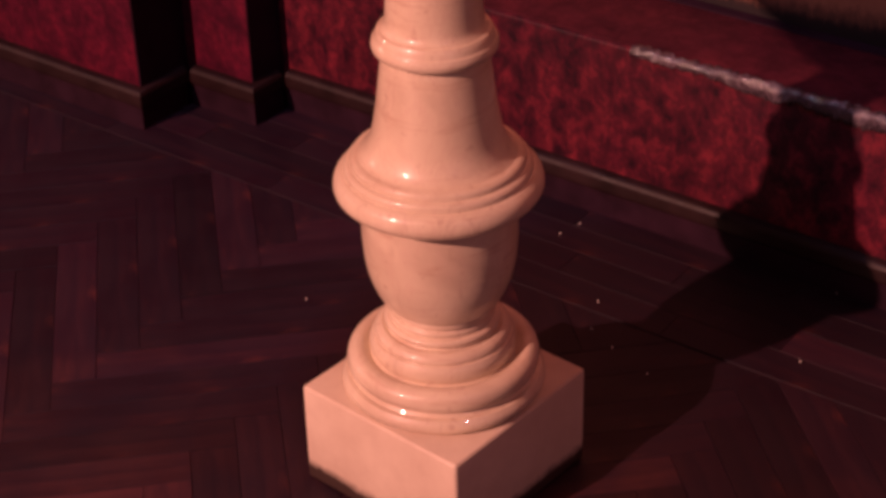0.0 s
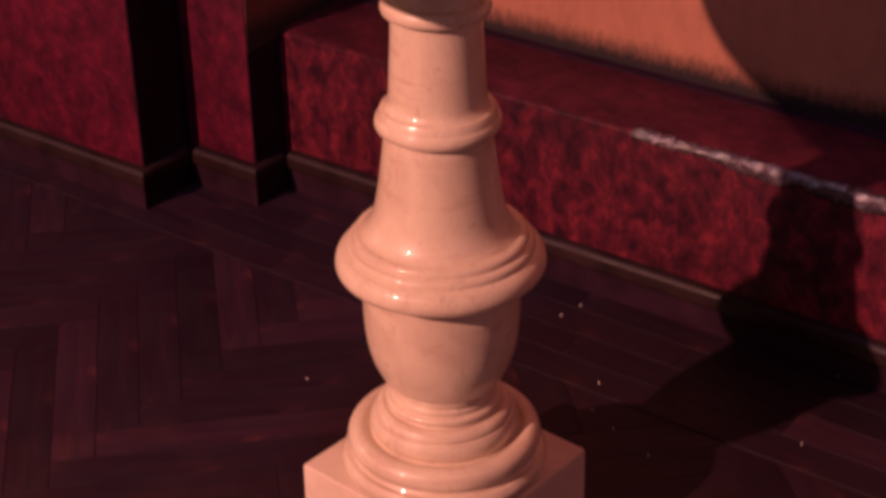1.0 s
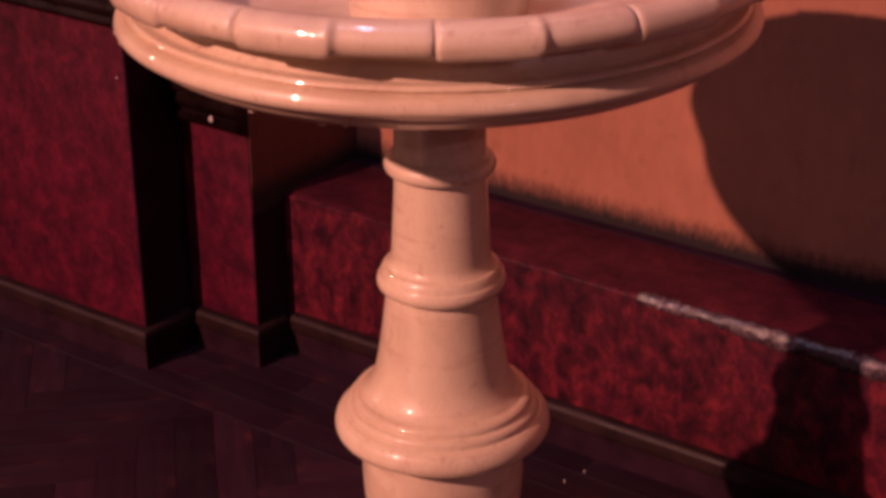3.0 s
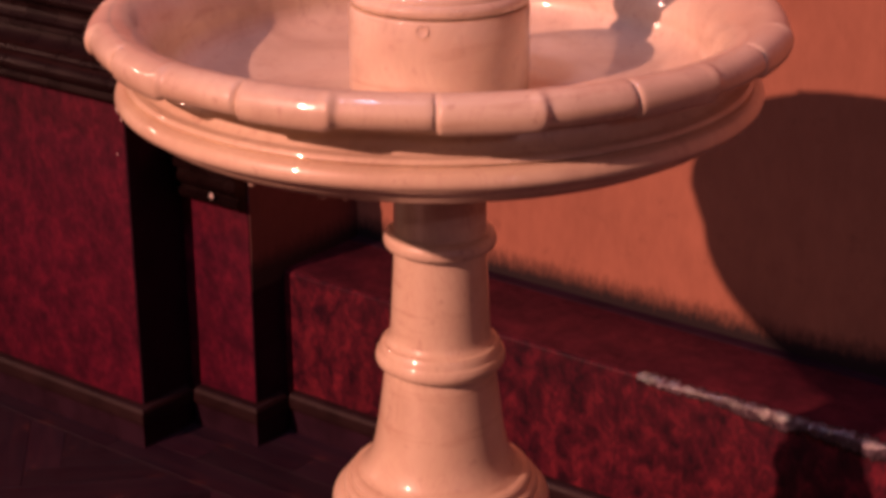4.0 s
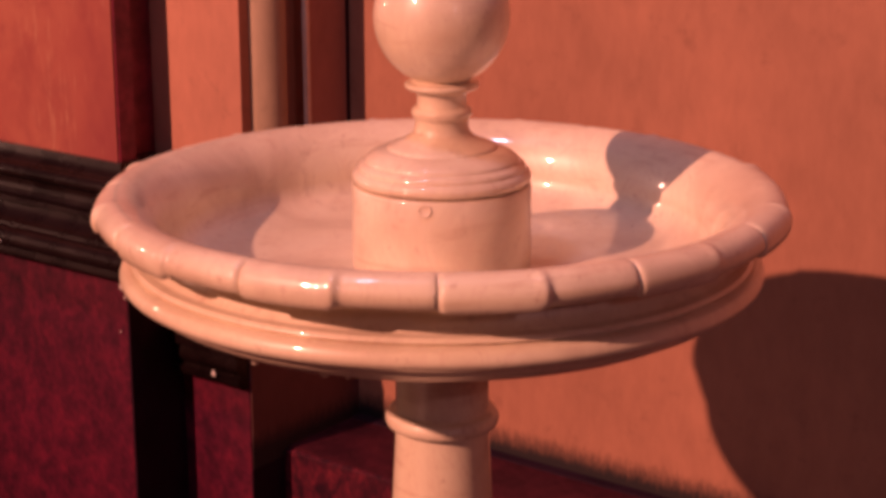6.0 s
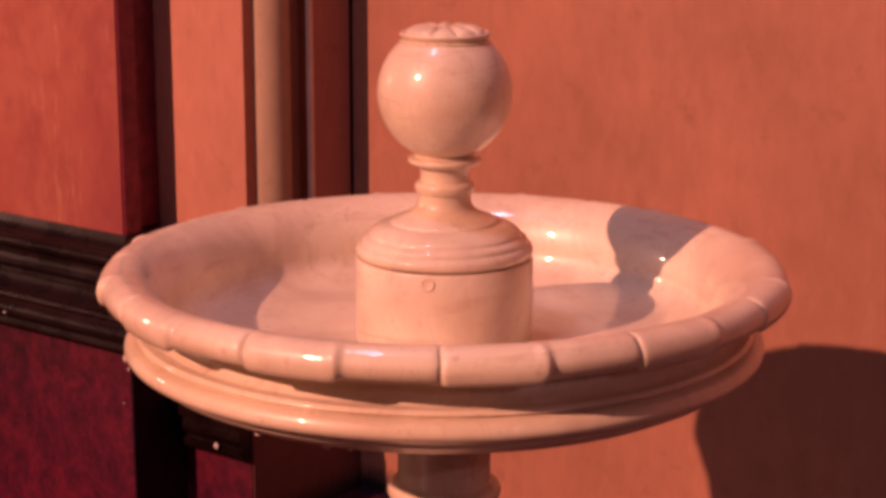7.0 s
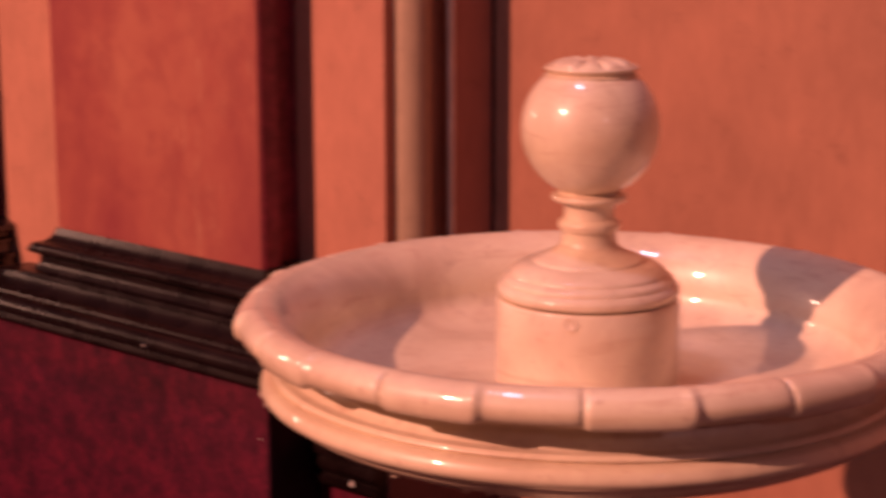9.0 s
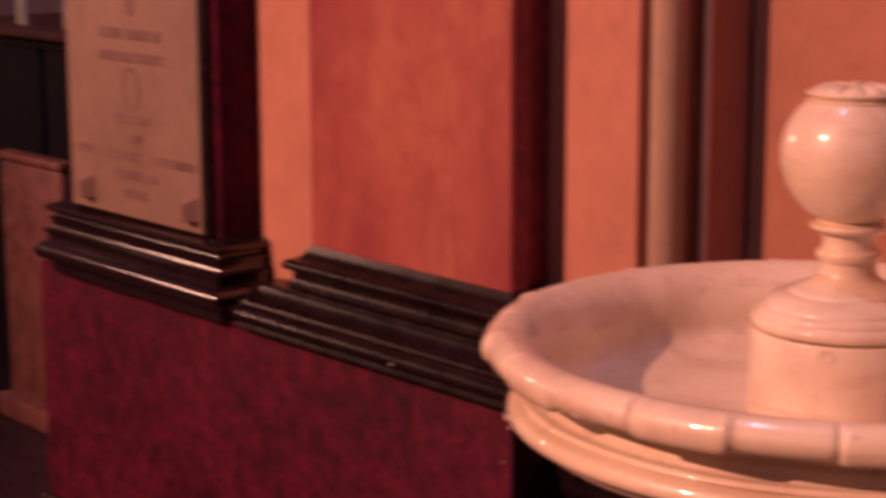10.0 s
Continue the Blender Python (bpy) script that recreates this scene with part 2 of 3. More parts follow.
def block(x0, x1, y0, y1, z0, z1, bevel=0.004, seg=2):
    bm = bmesh.new()
    bmesh.ops.create_cube(bm, size=1)
    for v in bm.verts:
        v.co = (x0 + (v.co.x + 0.5) * (x1 - x0), y0 + (v.co.y + 0.5) * (y1 - y0), z0 + (v.co.z + 0.5) * (z1 - z0))
    if bevel:
        bmesh.ops.bevel(bm, geom=bm.edges[:], offset=bevel, segments=seg, affect="EDGES", profile=0.5)
    return bm


def smooth_profile(points, steps=4):
    """Points with a third value 1 are corners; between them the line is a smooth spline."""
    out, n = [], len(points)
    for i in range(n - 1):
        p1, p2 = points[i], points[i + 1]
        p0 = points[i - 1] if i and len(p1) == 2 else p1
        p3 = points[i + 2] if i + 2 < n and len(p2) == 2 else p2
        for k in range(steps):
            t = k / steps
            out.append(tuple(0.5 * (2 * p1[j] + (p2[j] - p0[j]) * t + (2 * p0[j] - 5 * p1[j] + 4 * p2[j] - p3[j]) * t * t
                                    + (3 * p1[j] - p0[j] - 3 * p2[j] + p3[j]) * t ** 3) for j in (0, 1)))
    return out + [points[-1][:2]]


def turned(points, segments=96, steps=4, shape=None, hoop=False):
    """A turned body from (radius, height) points, closed at both ends; hoop: a ring whose profile closes on itself."""
    prof = smooth_profile(points, steps)
    bm = bmesh.new()
    rings = []
    for r, z in prof:
        ring = []
        for k in range(segments):
            a = 2 * math.pi * k / segments
            rr, zz = shape(r, z, a) if shape else (r, z)
            ring.append(bm.verts.new((rr * math.cos(a), rr * math.sin(a), zz)))
        rings.append(ring)
    for a, b in zip(rings, rings[1:] + rings[:1] if hoop else rings[1:]):
        for k in range(segments):
            bm.faces.new((a[k], a[(k + 1) % segments], b[(k + 1) % segments], b[k]))
    for ring in () if hoop else (rings[0], rings[-1]):
        bm.faces.new(ring)
    return bm


def swept(path, profile, steps=4, depth=0.012):
    """A moulding carried round corners: plan points, and (outwards, up) points. Outwards is to the right of the way."""
    prof = smooth_profile(profile, steps)
    prof = [(-depth, prof[0][1])] + prof + [(-depth, prof[-1][1])]
    n = len(prof)
    ways = [(Vector(b) - Vector(a)).normalized() for a, b in zip(path, path[1:])]
    outs = [Vector((w.y, -w.x)) for w in ways]
    bm = bmesh.new()
    loops = []
    for i, p in enumerate(path):
        a, b = outs[max(i - 1, 0)], outs[min(i, len(outs) - 1)]
        m = (a + b) / (1 + a.dot(b))
        loops.append([bm.verts.new((p[0] + m.x * o, p[1] + m.y * o, z)) for o, z in prof])
    for a, b in zip(loops, loops[1:]):
        for k in range(n):
            bm.faces.new((a[k], a[(k + 1) % n], b[(k + 1) % n], b[k]))
    bm.faces.new(loops[0])
    bm.faces.new(loops[-1])
    return bm


# ---- floor, walls, ceiling ----
floor = solid("floor", block(-8, 6, -17.0, 3.0, -0.30, -0.006, 0), KICK, "dark herringbone parquet floor, worn and waxed", "floor", smooth=0)
# Unseen ceiling and three walls, added to close the room and bounce light.
solid("ceiling", block(-8.2, 6.2, -17.2, 3.2, 10.5, 10.7, 0), ROOM, "plain plastered ceiling above the room", "ceiling", smooth=0)
solid("wall_south", block(-8.2, 6.2, -17.2, -17.0, 0, 10.5, 0), ROOM, "plain plastered wall closing the room", "wall", smooth=0)
solid("wall_west", block(-8.2, -8.0, -17.0, 3.2, 0, 10.5, 0), ROOM, "plain plastered wall closing the room", "wall", smooth=0)
solid("wall_east", block(6.0, 6.2, -17.0, 0.9, 0, 10.5, 0), ROOM, "plain plastered wall closing the room", "wall", smooth=0)
solid("wall_north", block(-0.914, 6.2, 0.92, 1.25, 0, 10.5, 0), OCHRE, "ochre plaster wall with a ragged black line at its foot", "wall", smooth=0)
solid("wall_recess", block(-8.0, -2.4, 3.0, 3.2, 0, 10.5, 0), ROOM, "plain plastered wall far behind the pier", "wall", smooth=0)

solid("wall_dado", block(-0.892, 6.0, 0.706, 0.9185, 0, 0.315, 0.006, 3), RED_LOW, "low projecting dado painted as dark red marble", "dado")

solid("trim_dado_top", block(-0.890, 6.0, 0.713, 0.9185, 0.310, 0.3185, 0.002), RED_LEDGE, "flat top of the dado, dull dark red and dusty", "ledge")

solid("trim_dado_line", block(-0.888, 6.0, 0.893, 0.9190, 0.3175, 0.3205, 0.001), KICK, "thin black strip along the back of the ledge", "trim", smooth=0)

# stepped pier: a pedestal, with narrower pilasters set back above its mouldings
solid("wall_pier", block(-1.057, -0.892, 0.620, 1.25, 0, 0.47, 0.004), RED_PIER, "narrow pier foot painted as dark red marble", "pier")
solid("wall_pier_upper", block(-1.160, -0.9388, 0.6718, 1.25, 0.565, 10.5, 0.003), SALMON, "salmon painted upper pier beside the corner", "pier")
solid("wall_pedestal", block(-2.74, -1.055, 0.492, 1.25, 0, 0.663, 0.004), RED_PIER, "broad pier pedestal painted as dark red marble", "pedestal")
solid("wall_back", block(-2.5568, -1.1700, 0.59, 1.25, 0.665, 10.5, 0.003), SALMON, "salmon painted wall strip between two piers", "wall")
solid("wall_panel", block(-1.7193, -1.1334, 0.5599, 0.6020, 0.76, 10.5, 0.004), RED_HIGH, "flat pilaster painted as orange red marble", "pilaster")
solid("wall_plaque_pier", block(-2.5671, -1.9408, 0.4947, 0.7794, 0.76, 10.5, 0.004), RED_PIER, "pilaster carrying a stone tablet, painted dark red", "pilaster")
solid("wall_pilaster_side", block(-1.1330, -1.1300, 0.5640, 0.6015, 0.80, 10.5, 0), RED_SIDE, "side of the pilaster, dark crimson beside its orange red front", "pilaster", smooth=0)
solid("wall_pilaster_back", block(-1.60, -1.1560, 0.6025, 0.6716, 0.80, 10.5, 0), RED_SIDE, "back step of the pilaster, dark crimson", "pilaster", smooth=0)
solid("wall_pedestal_side", block(-1.056, -1.0525, 0.494, 0.6195, 0.0, 0.662, 0), KICK, "thin black facing on the side of the pedestal", "pedestal", smooth=0)
solid("wall_pier_side", block(-0.893, -0.8905, 0.622, 0.7055, 0.0, 0.300, 0), KICK, "side of the narrow pier painted black", "pier", smooth=0)

# brown cheek beside the ochre wall, with a ragged black line along its foot and a strip in the corner
solid("wall_cheek_lower", block(-0.915, -0.8905, 0.624, 0.9185, 0.301, 0.572, 0), CHEEK_LOW, "side of the pier above the dado, darker brown than higher up", "wall", smooth=0)
solid("wall_cheek", block(-1.00, -0.9025, 0.8125, 0.9185, 0.573, 10.5, 0), BROWN, "brown painted side of the pier at the corner", "wall", smooth=0)
solid("trim_corner_line", block(-0.904, -0.9010, 0.911, 0.9175, 0.574, 10.5, 0), KICK, "thin black strip down the corner of the wall", "trim", smooth=0)
solid("trim_pier_top", block(-1.056, -0.894, 0.624, 1.2, 0.5665, 0.572, 0), KICK, "flat black top of the narrow pier", "ledge", smooth=0)


def half_column():
    bm = bmesh.new()
    bmesh.ops.create_cone(bm, cap_ends=True, segments=40, radius1=0.0385, radius2=0.0385, depth=9.92)
    bmesh.ops.translate(bm, vec=(-0.9403, 0.735, 5.535), verts=bm.verts)
    return bm


solid("trim_half_column", half_column(), PIPE, "yellow ochre half column in the corner of the pier", "half column")
solid("trim_fillet", block(-0.9115, -0.9005, 0.801, 0.812, 0.573, 10.5, 0.003), FILLET_LIT, "thin fillet beside the half column, coloured pale as if lit", "trim")

# ---- mouldings and skirtings: (outwards, up) ----
BASE_PROFILE = [(0.0180, 0.6610, 1), (0.0208, 0.6635), (0.0151, 0.6776, 1), (0.0213, 0.6793, 1), (0.0328, 0.6868), (0.0327, 0.6978), (0.0226, 0.7088), (0.0095, 0.7130, 1),
    (0.0071, 0.7182, 1), (-0.0034, 0.7233), (-0.0163, 0.7336), (-0.0257, 0.7474, 1), (-0.0173, 0.7492, 1), (-0.0199, 0.7570, 1), (-0.0344, 0.7596, 1), (-0.0430, 0.7719),
    (-0.0443, 0.7860), (-0.0347, 0.7922, 1), (-0.0287, 0.7948, 1), (-0.0285, 0.8037), (-0.0366, 0.8127, 1), (-0.0512, 0.8154, 1), (-0.0616, 0.8247), (-0.0699, 0.8412, 1)]
LOWER, UPPER = BASE_PROFILE[:12], BASE_PROFILE[11:]
LEFT = [(0.0207, 0.6570, 1), (0.0269, 0.6611), (0.0290, 0.6860, 1), (0.0352, 0.6880, 1), (0.0517, 0.6942), (0.0600, 0.7067), (0.0579, 0.7212), (0.0455, 0.7315, 1),
    (0.0372, 0.7336, 1), (0.0352, 0.7439), (0.0352, 0.7522, 1), (0.0414, 0.7543, 1), (0.0424, 0.7626, 1), (0.0310, 0.7657, 1), (0.0269, 0.7729), (0.0269, 0.7833, 1),
    (0.0310, 0.7853, 1), (0.0315, 0.7916, 1), (0.0227, 0.7947), (0.0207, 0.8019, 1), (0.0310, 0.8050, 1), (0.0372, 0.8102), (0.0352, 0.8205, 1), (0.0207, 0.8247, 1),
    (0.0041, 0.8330, 1)]
solid("trim_base_lower", swept([(-1.86, 0.488), (-1.055, 0.488), (-1.055, 0.66)], LOWER, 4, 0.10), BLACK, "black varnished moulding at the foot of the pilaster", "moulding")
solid("trim_base_upper", swept([(-1.7913, 0.59), (-1.7913, 0.488), (-1.055, 0.488), (-1.055, 0.66)], UPPER, 4, 0.10), BLACK, "black varnished stepped moulding below the red pilaster", "moulding")
solid("trim_plaque_base", swept([(-2.593, 0.6759), (-2.593, 0.4947), (-1.9408, 0.4947), (-1.9408, 0.5879)], LEFT), BLACK_SHINY, "black varnished stepped moulding with a shiny worn edge", "moulding")
PIER_CAP = [(0.0060, 0.4570, 1), (0.0220, 0.4610), (0.0260, 0.4770, 1), (0.0180, 0.4810), (0.0280, 0.4970), (0.0240, 0.5160, 1), (0.0340, 0.5210, 1), (0.0360, 0.5710, 1)]
solid("trim_pier_cap", swept([(-1.053, 0.620), (-0.894, 0.620)], PIER_CAP), BLACK, "short black moulding on the narrow pier", "moulding")

KICK_PROFILE = [(0.014, 0.0, 1), (0.014, 0.047, 1)]
BEAD_PROFILE = [(0.016, 0.0475, 1), (0.0185, 0.051), (0.0175, 0.071, 1), (0.012, 0.078), (0.001, 0.081, 1)]


def skirting(name, path, label):
    s = thing(name, label, "skirting", WALL, "structure")
    part("kickboard", swept(path, KICK_PROFILE, 1, 0.004), KICK, s, "black lower board")
    part("bead", swept(path, BEAD_PROFILE, 4, 0.004), SKIRT, s, "brown varnished top bead")
    return s


SK = "black skirting with a brown varnished top bead"
skirting("baseboard_pedestal", [(-2.74, 1.2), (-2.74, 0.492), (-1.055, 0.492), (-1.055, 0.603)], SK)
skirting("baseboard_pier", [(-1.036, 0.620), (-0.892, 0.620), (-0.892, 0.687)], SK)
skirting("baseboard_dado", [(-0.872, 0.706), (6.0, 0.706)], SK)

# worn strip of clear film along the edge of the dado


def film():
    rng = random.Random(4)
    bm = bmesh.new()
    n, rows = 150, []
    for i in range(n + 1):
        u = -0.14 + 0.86 * i / n
        w = 0.019 + 0.004 * math.sin(i * 0.21) + rng.uniform(-0.002, 0.002)
        if i < 45:
            w *= 0.25 + 0.75 * i / 45
        k = 0.0026
        prof = [(0.7045, 0.314 - w), (0.7028, 0.310 - w * 0.45), (0.7032, 0.312), (0.7055, 0.3162), (0.7095, 0.3195), (0.717, 0.3204)]
        rows.append([bm.verts.new((u, v + rng.uniform(-k, k), z + rng.uniform(-k, k))) for v, z in prof])
    for a, b in zip(rows, rows[1:]):
        for k in range(5):
            bm.faces.new((a[k], b[k], b[k + 1], a[k + 1]))
    geo = bmesh.ops.extrude_face_region(bm, geom=bm.faces[:])
    bmesh.ops.translate(bm, vec=(0, 0.0012, -0.0012), verts=[v for v in geo["geom"] if isinstance(v, bmesh.types.BMVert)])
    return bm


tape = new("edge_tape", mesh_of("edge_tape", film(), STRIP, 70))
tape.matrix_world = WALL
tagged(tape, "crinkled shiny grey strip stuck along the dado edge", "tape")

# ---- marble font ----
font = thing("marble_font", "cream marble holy water font on a turned pedestal", "font")
turn = radians(45 + 3.4)


def plinth():
    bm = block(-0.135, 0.135, -0.135, 0.135, 0.0, 0.1535, 0.005, 3)
    for v in bm.verts:
        if v.co.z > 0.1:
            v.co.x += 0.0015 * noise.noise(v.co * 40)
    bmesh.ops.rotate(bm, cent=(0, 0, 0), matrix=Matrix.Rotation(turn, 3, "Z"), verts=bm.verts)
    return bm


part("plinth", plinth(), PLINTH_MARBLE, font, "square marble plinth with dark dirt at its foot")
BASE = [(0.1160, 0.1545, 1), (0.1290, 0.1560, 1), (0.1345, 0.1620), (0.1345, 0.1700), (0.1300, 0.1775, 1), (0.1235, 0.1785, 1), (0.1205, 0.1825), (0.1195, 0.1850, 1),
        (0.1245, 0.1870), (0.1275, 0.1960), (0.1245, 0.2070), (0.1160, 0.2135), (0.1075, 0.2135), (0.1010, 0.2100, 1), (0.0965, 0.2075, 1), (0.0945, 0.2090, 1), (0.0965, 0.2165), (0.0960, 0.2265),
        (0.0922, 0.2345, 1), (0.0892, 0.2355, 1), (0.0897, 0.2390), (0.0865, 0.2450), (0.0800, 0.2490, 1), (0.0740, 0.2480, 1), (0.0722, 0.2500, 1), (0.0755, 0.2540), (0.0755, 0.2590), (0.0720, 0.2620, 1),
        (0.0690, 0.2622, 1), (0.0682, 0.2640, 1), (0.0700, 0.2680), (0.0680, 0.2720, 1), (0.0655, 0.2735), (0.0655, 0.2850, 1)]
part("pedestal_base", turned(BASE), MARBLE, font, "round moulded foot of the pedestal")
SHAFT = [(0.0648, 0.2760, 1), (0.0688, 0.2765, 1), (0.0713, 0.2800), (0.0698, 0.2840, 1), (0.0728, 0.2855, 1), (0.0808, 0.2970), (0.0897, 0.3170), (0.0962, 0.3420), (0.0992, 0.3700), (0.1002, 0.4000), (0.0997, 0.4420, 1), (0.1117, 0.4430, 1), (0.1236, 0.4455),
         (0.1308, 0.4520), (0.1324, 0.4610), (0.1291, 0.4710), (0.1221, 0.4775, 1), (0.1188, 0.4785, 1), (0.1176, 0.4855), (0.1137, 0.4890, 1), (0.1106, 0.4897, 1), (0.1092, 0.4965), (0.1047, 0.5000, 1),
         (0.0997, 0.5011, 1), (0.0907, 0.5101), (0.0823, 0.5287), (0.0766, 0.5563), (0.0716, 0.5902), (0.0676, 0.6221), (0.0656, 0.6369, 1), (0.0678, 0.6380, 1), (0.0748, 0.6421), (0.0773, 0.6492),
         (0.0753, 0.6564, 1), (0.0738, 0.6574, 1), (0.0713, 0.6646), (0.0688, 0.6687, 1), (0.0658, 0.6697, 1), (0.0608, 0.6768), (0.0588, 0.6911), (0.0573, 0.7197), (0.0553, 0.7555), (0.0543, 0.7851, 1),
         (0.0578, 0.7862, 1), (0.0638, 0.7892), (0.0660, 0.7964), (0.0638, 0.8035), (0.0588, 0.8066, 1), (0.0543, 0.8076, 1), (0.0538, 0.8270), (0.0543, 0.8577), (0.0558, 0.8750), (0.0598, 0.8930, 1)]
part("shaft", turned(SHAFT), MARBLE, font, "turned vase shaped shaft with ring mouldings")
BOWL = [(0.0499, 0.8750, 1), (0.0798, 0.8790), (0.1595, 0.8970), (0.2492, 0.9280), (0.2991, 0.9450, 1), (0.3141, 0.9500), (0.3240, 0.9570, 1), (0.3300, 0.9580, 1), (0.3370, 0.9630), (0.3410, 0.9690, 1),
        (0.3470, 0.9705, 1), (0.3559, 0.9760), (0.3594, 0.9830), (0.3559, 0.9920), (0.3489, 0.9955, 1), (0.3430, 0.9960, 1), (0.3465, 0.9995), (0.3435, 1.0035, 1), (0.3330, 1.0045, 1), (0.3230, 1.0130), (0.3215, 1.0270),
        (0.3330, 1.0480), (0.3350, 1.0600, 1), (0.3233, 1.0525), (0.3139, 1.0392), (0.3076, 1.0230), (0.3045, 1.0065), (0.2960, 0.9940), (0.2790, 0.9868), (0.2480, 0.9835), (0.1800, 0.9820), (0.0897, 0.9810, 1)]
bowl = part("bowl", turned(BOWL, 160), MARBLE, font, "wide shallow bowl with moulded underside")
STEP = 2 * math.pi / 24
OFFSET = radians(-90.5)


def lobes(r, z, a):
    """A rolled rim in leaves; every other one hangs lower, with a crease between them."""
    k = ((a - OFFSET) / STEP) % 2.0
    low = 1.0 if k < 1.0 else 0.0
    f = k % 1.0
    edge = min(f, 1 - f)
    soft = min(1.0, edge / 0.045)
    soft = soft * soft * (3 - 2 * soft)
    low = 0.5 + (low - 0.5) * soft
    near = min(k, 2 - k)
    crease = math.exp(-(near / 0.05) ** 2)
    cut = math.exp(-(near / 0.016) ** 2)
    ridge = math.exp(-((k - 0.97) / 0.06) ** 2)
    outer = max(0.0, min(1.0, (r - 0.352) / 0.03))
    under = max(0.0, min(1.0, (1.063 - z) / 0.025)) * outer
    fold = k ** 1.6 if k < 1.0 else math.exp(-((k - 1.0) / 0.05) ** 2)
    r += outer * (0.0045 * fold - 0.0018 - 0.0010 * crease - 0.0034 * cut)
    z += -0.0050 * low * under + 0.003 * under + (0.0022 * ridge - 0.0010 * crease - 0.0030 * cut) * outer * (1 - under)
    return r, z


RIM = [(0.2985, 0.9940, 1), (0.3047, 1.0064), (0.3072, 1.0230), (0.3132, 1.0400), (0.3225, 1.0535), (0.3345, 1.0635), (0.3475, 1.0700), (0.3595, 1.0732), (0.3710, 1.0718), (0.3799, 1.0660), (0.3843, 1.0565), (0.3838, 1.0475),
       (0.3799, 1.0405), (0.3729, 1.0385), (0.3629, 1.0405), (0.3509, 1.0450), (0.3430, 1.0470, 1)]
part("rim", turned(RIM, 1100, 3, lobes, True), MARBLE, bowl, "rolled rim carved in overlapping leaves")
DRUM = [(0.0997, 0.9790, 1), (0.1007, 0.9980), (0.1002, 1.0720, 1), (0.0987, 1.0745, 1), (0.0897, 1.0748, 1)]
part("central_drum", turned(DRUM, 96, 2), MARBLE, font, "plain round drum standing in the bowl")
plug = turned([(0.0075, 0.0, 1), (0.0075, 0.0007, 1), (0.0062, 0.0009, 1), (0.0057, 0.0005, 1), (0.002, 0.0005, 1)], 24, 1)
bmesh.ops.transform(plug, matrix=pose(-0.0185, -0.0988, 1.0650, 90, 0, -10), verts=plug.verts)
part("plug", plug, PLINTH_MARBLE, font, "small round plug let into the drum")
CAP = [(0.0857, 1.0730, 1), (0.0962, 1.0762, 1), (0.0995, 1.0790), (0.0997, 1.0850), (0.0962, 1.0900, 1), (0.0942, 1.0905, 1), (0.0927, 1.0955), (0.0877, 1.0990, 1), (0.0862, 1.0995, 1), (0.0837, 1.1040),
       (0.0738, 1.1100), (0.0638, 1.1130, 1), (0.0613, 1.1135, 1), (0.0588, 1.1165), (0.0499, 1.1200), (0.0399, 1.1245), (0.0329, 1.1300), (0.0299, 1.1370), (0.0294, 1.1460, 1), (0.0309, 1.1465, 1),
       (0.0334, 1.1510), (0.0334, 1.1560), (0.0304, 1.1595, 1), (0.0284, 1.1600, 1), (0.0274, 1.1670), (0.0289, 1.1760), (0.0329, 1.1790, 1), (0.0379, 1.1795, 1), (0.0412, 1.1825), (0.0405, 1.1865, 1), (0.0340, 1.1875, 1), (0.0300, 1.1910, 1)]
finial = part("finial", turned(CAP), MARBLE, font, "turned stepped cap and stem carrying a ball")
BALL = [(0.0750 * math.sin(a), 1.2587 - 0.0750 * math.cos(a)) for a in [radians(24 + 5.2 * i) for i in range(23)]]
BALL = [(0.028, BALL[0][1] - 0.001, 1)] + BALL + [(BALL[-1][0] + 0.001, BALL[-1][1] + 0.001, 1), (0.0465, 1.3180, 1), (0.0500, 1.3218), (0.0503, 1.3240), (0.0480, 1.3258, 1), (0.042, 1.3250, 1), (0.030, 1.3245, 1)]
part("ball", turned(BALL), MARBLE, finial, "smooth marble ball with a collar on top")


def rosette(r, z, a):
    k = abs(math.sin(5 * a))
    lift = max(0.0, 1 - r / 0.045)
    return r, z + 0.0070 * (k ** 0.30) * min(1.0, r / 0.026) - 0.0054 + lift * 0.001


ROSE = [(0.0439, 1.3235, 1), (0.0425, 1.3262), (0.0345, 1.3298), (0.0219, 1.3318), (0.0100, 1.3325), (0.0020, 1.3325, 1)]
part("rosette", turned(ROSE, 96, 3, rosette), MARBLE, finial, "carved flower on top of the ball")

for x, y, z, size in ((-0.188, -0.238, 0.9445, 0.010), (-0.116, -0.275, 0.9440, 0.011), (-0.093, -0.279, 0.9435, 0.007), (0.03, -0.287, 0.9430, 0.006)):
    chip = bmesh.new()
    bmesh.ops.create_icosphere(chip, subdivisions=1, radius=0.5)
    for q in chip.verts:
        q.co = (x + q.co.x * size * (1.1 + 0.6 * q.co.z), y + q.co.y * 0.008, z + q.co.z * 0.007)
    part("chip", chip, PLINTH_MARBLE, bowl, "rough fleck of plaster under the edge", 0)

# ---- tablet on the pier ----
tablet = thing("stone_tablet", "old pale stone tablet with faded unreadable writing", "tablet", WALL)
part("slab", block(-2.5361, -1.9926, 0.4792, 0.4978, 0.833, 2.14, 0.003), PAPER, tablet)
part("border_strip", block(-1.9895, -1.9616, 0.4833, 0.4978, 0.833, 2.16, 0.004), BLACK, tablet, "dark edging strip")
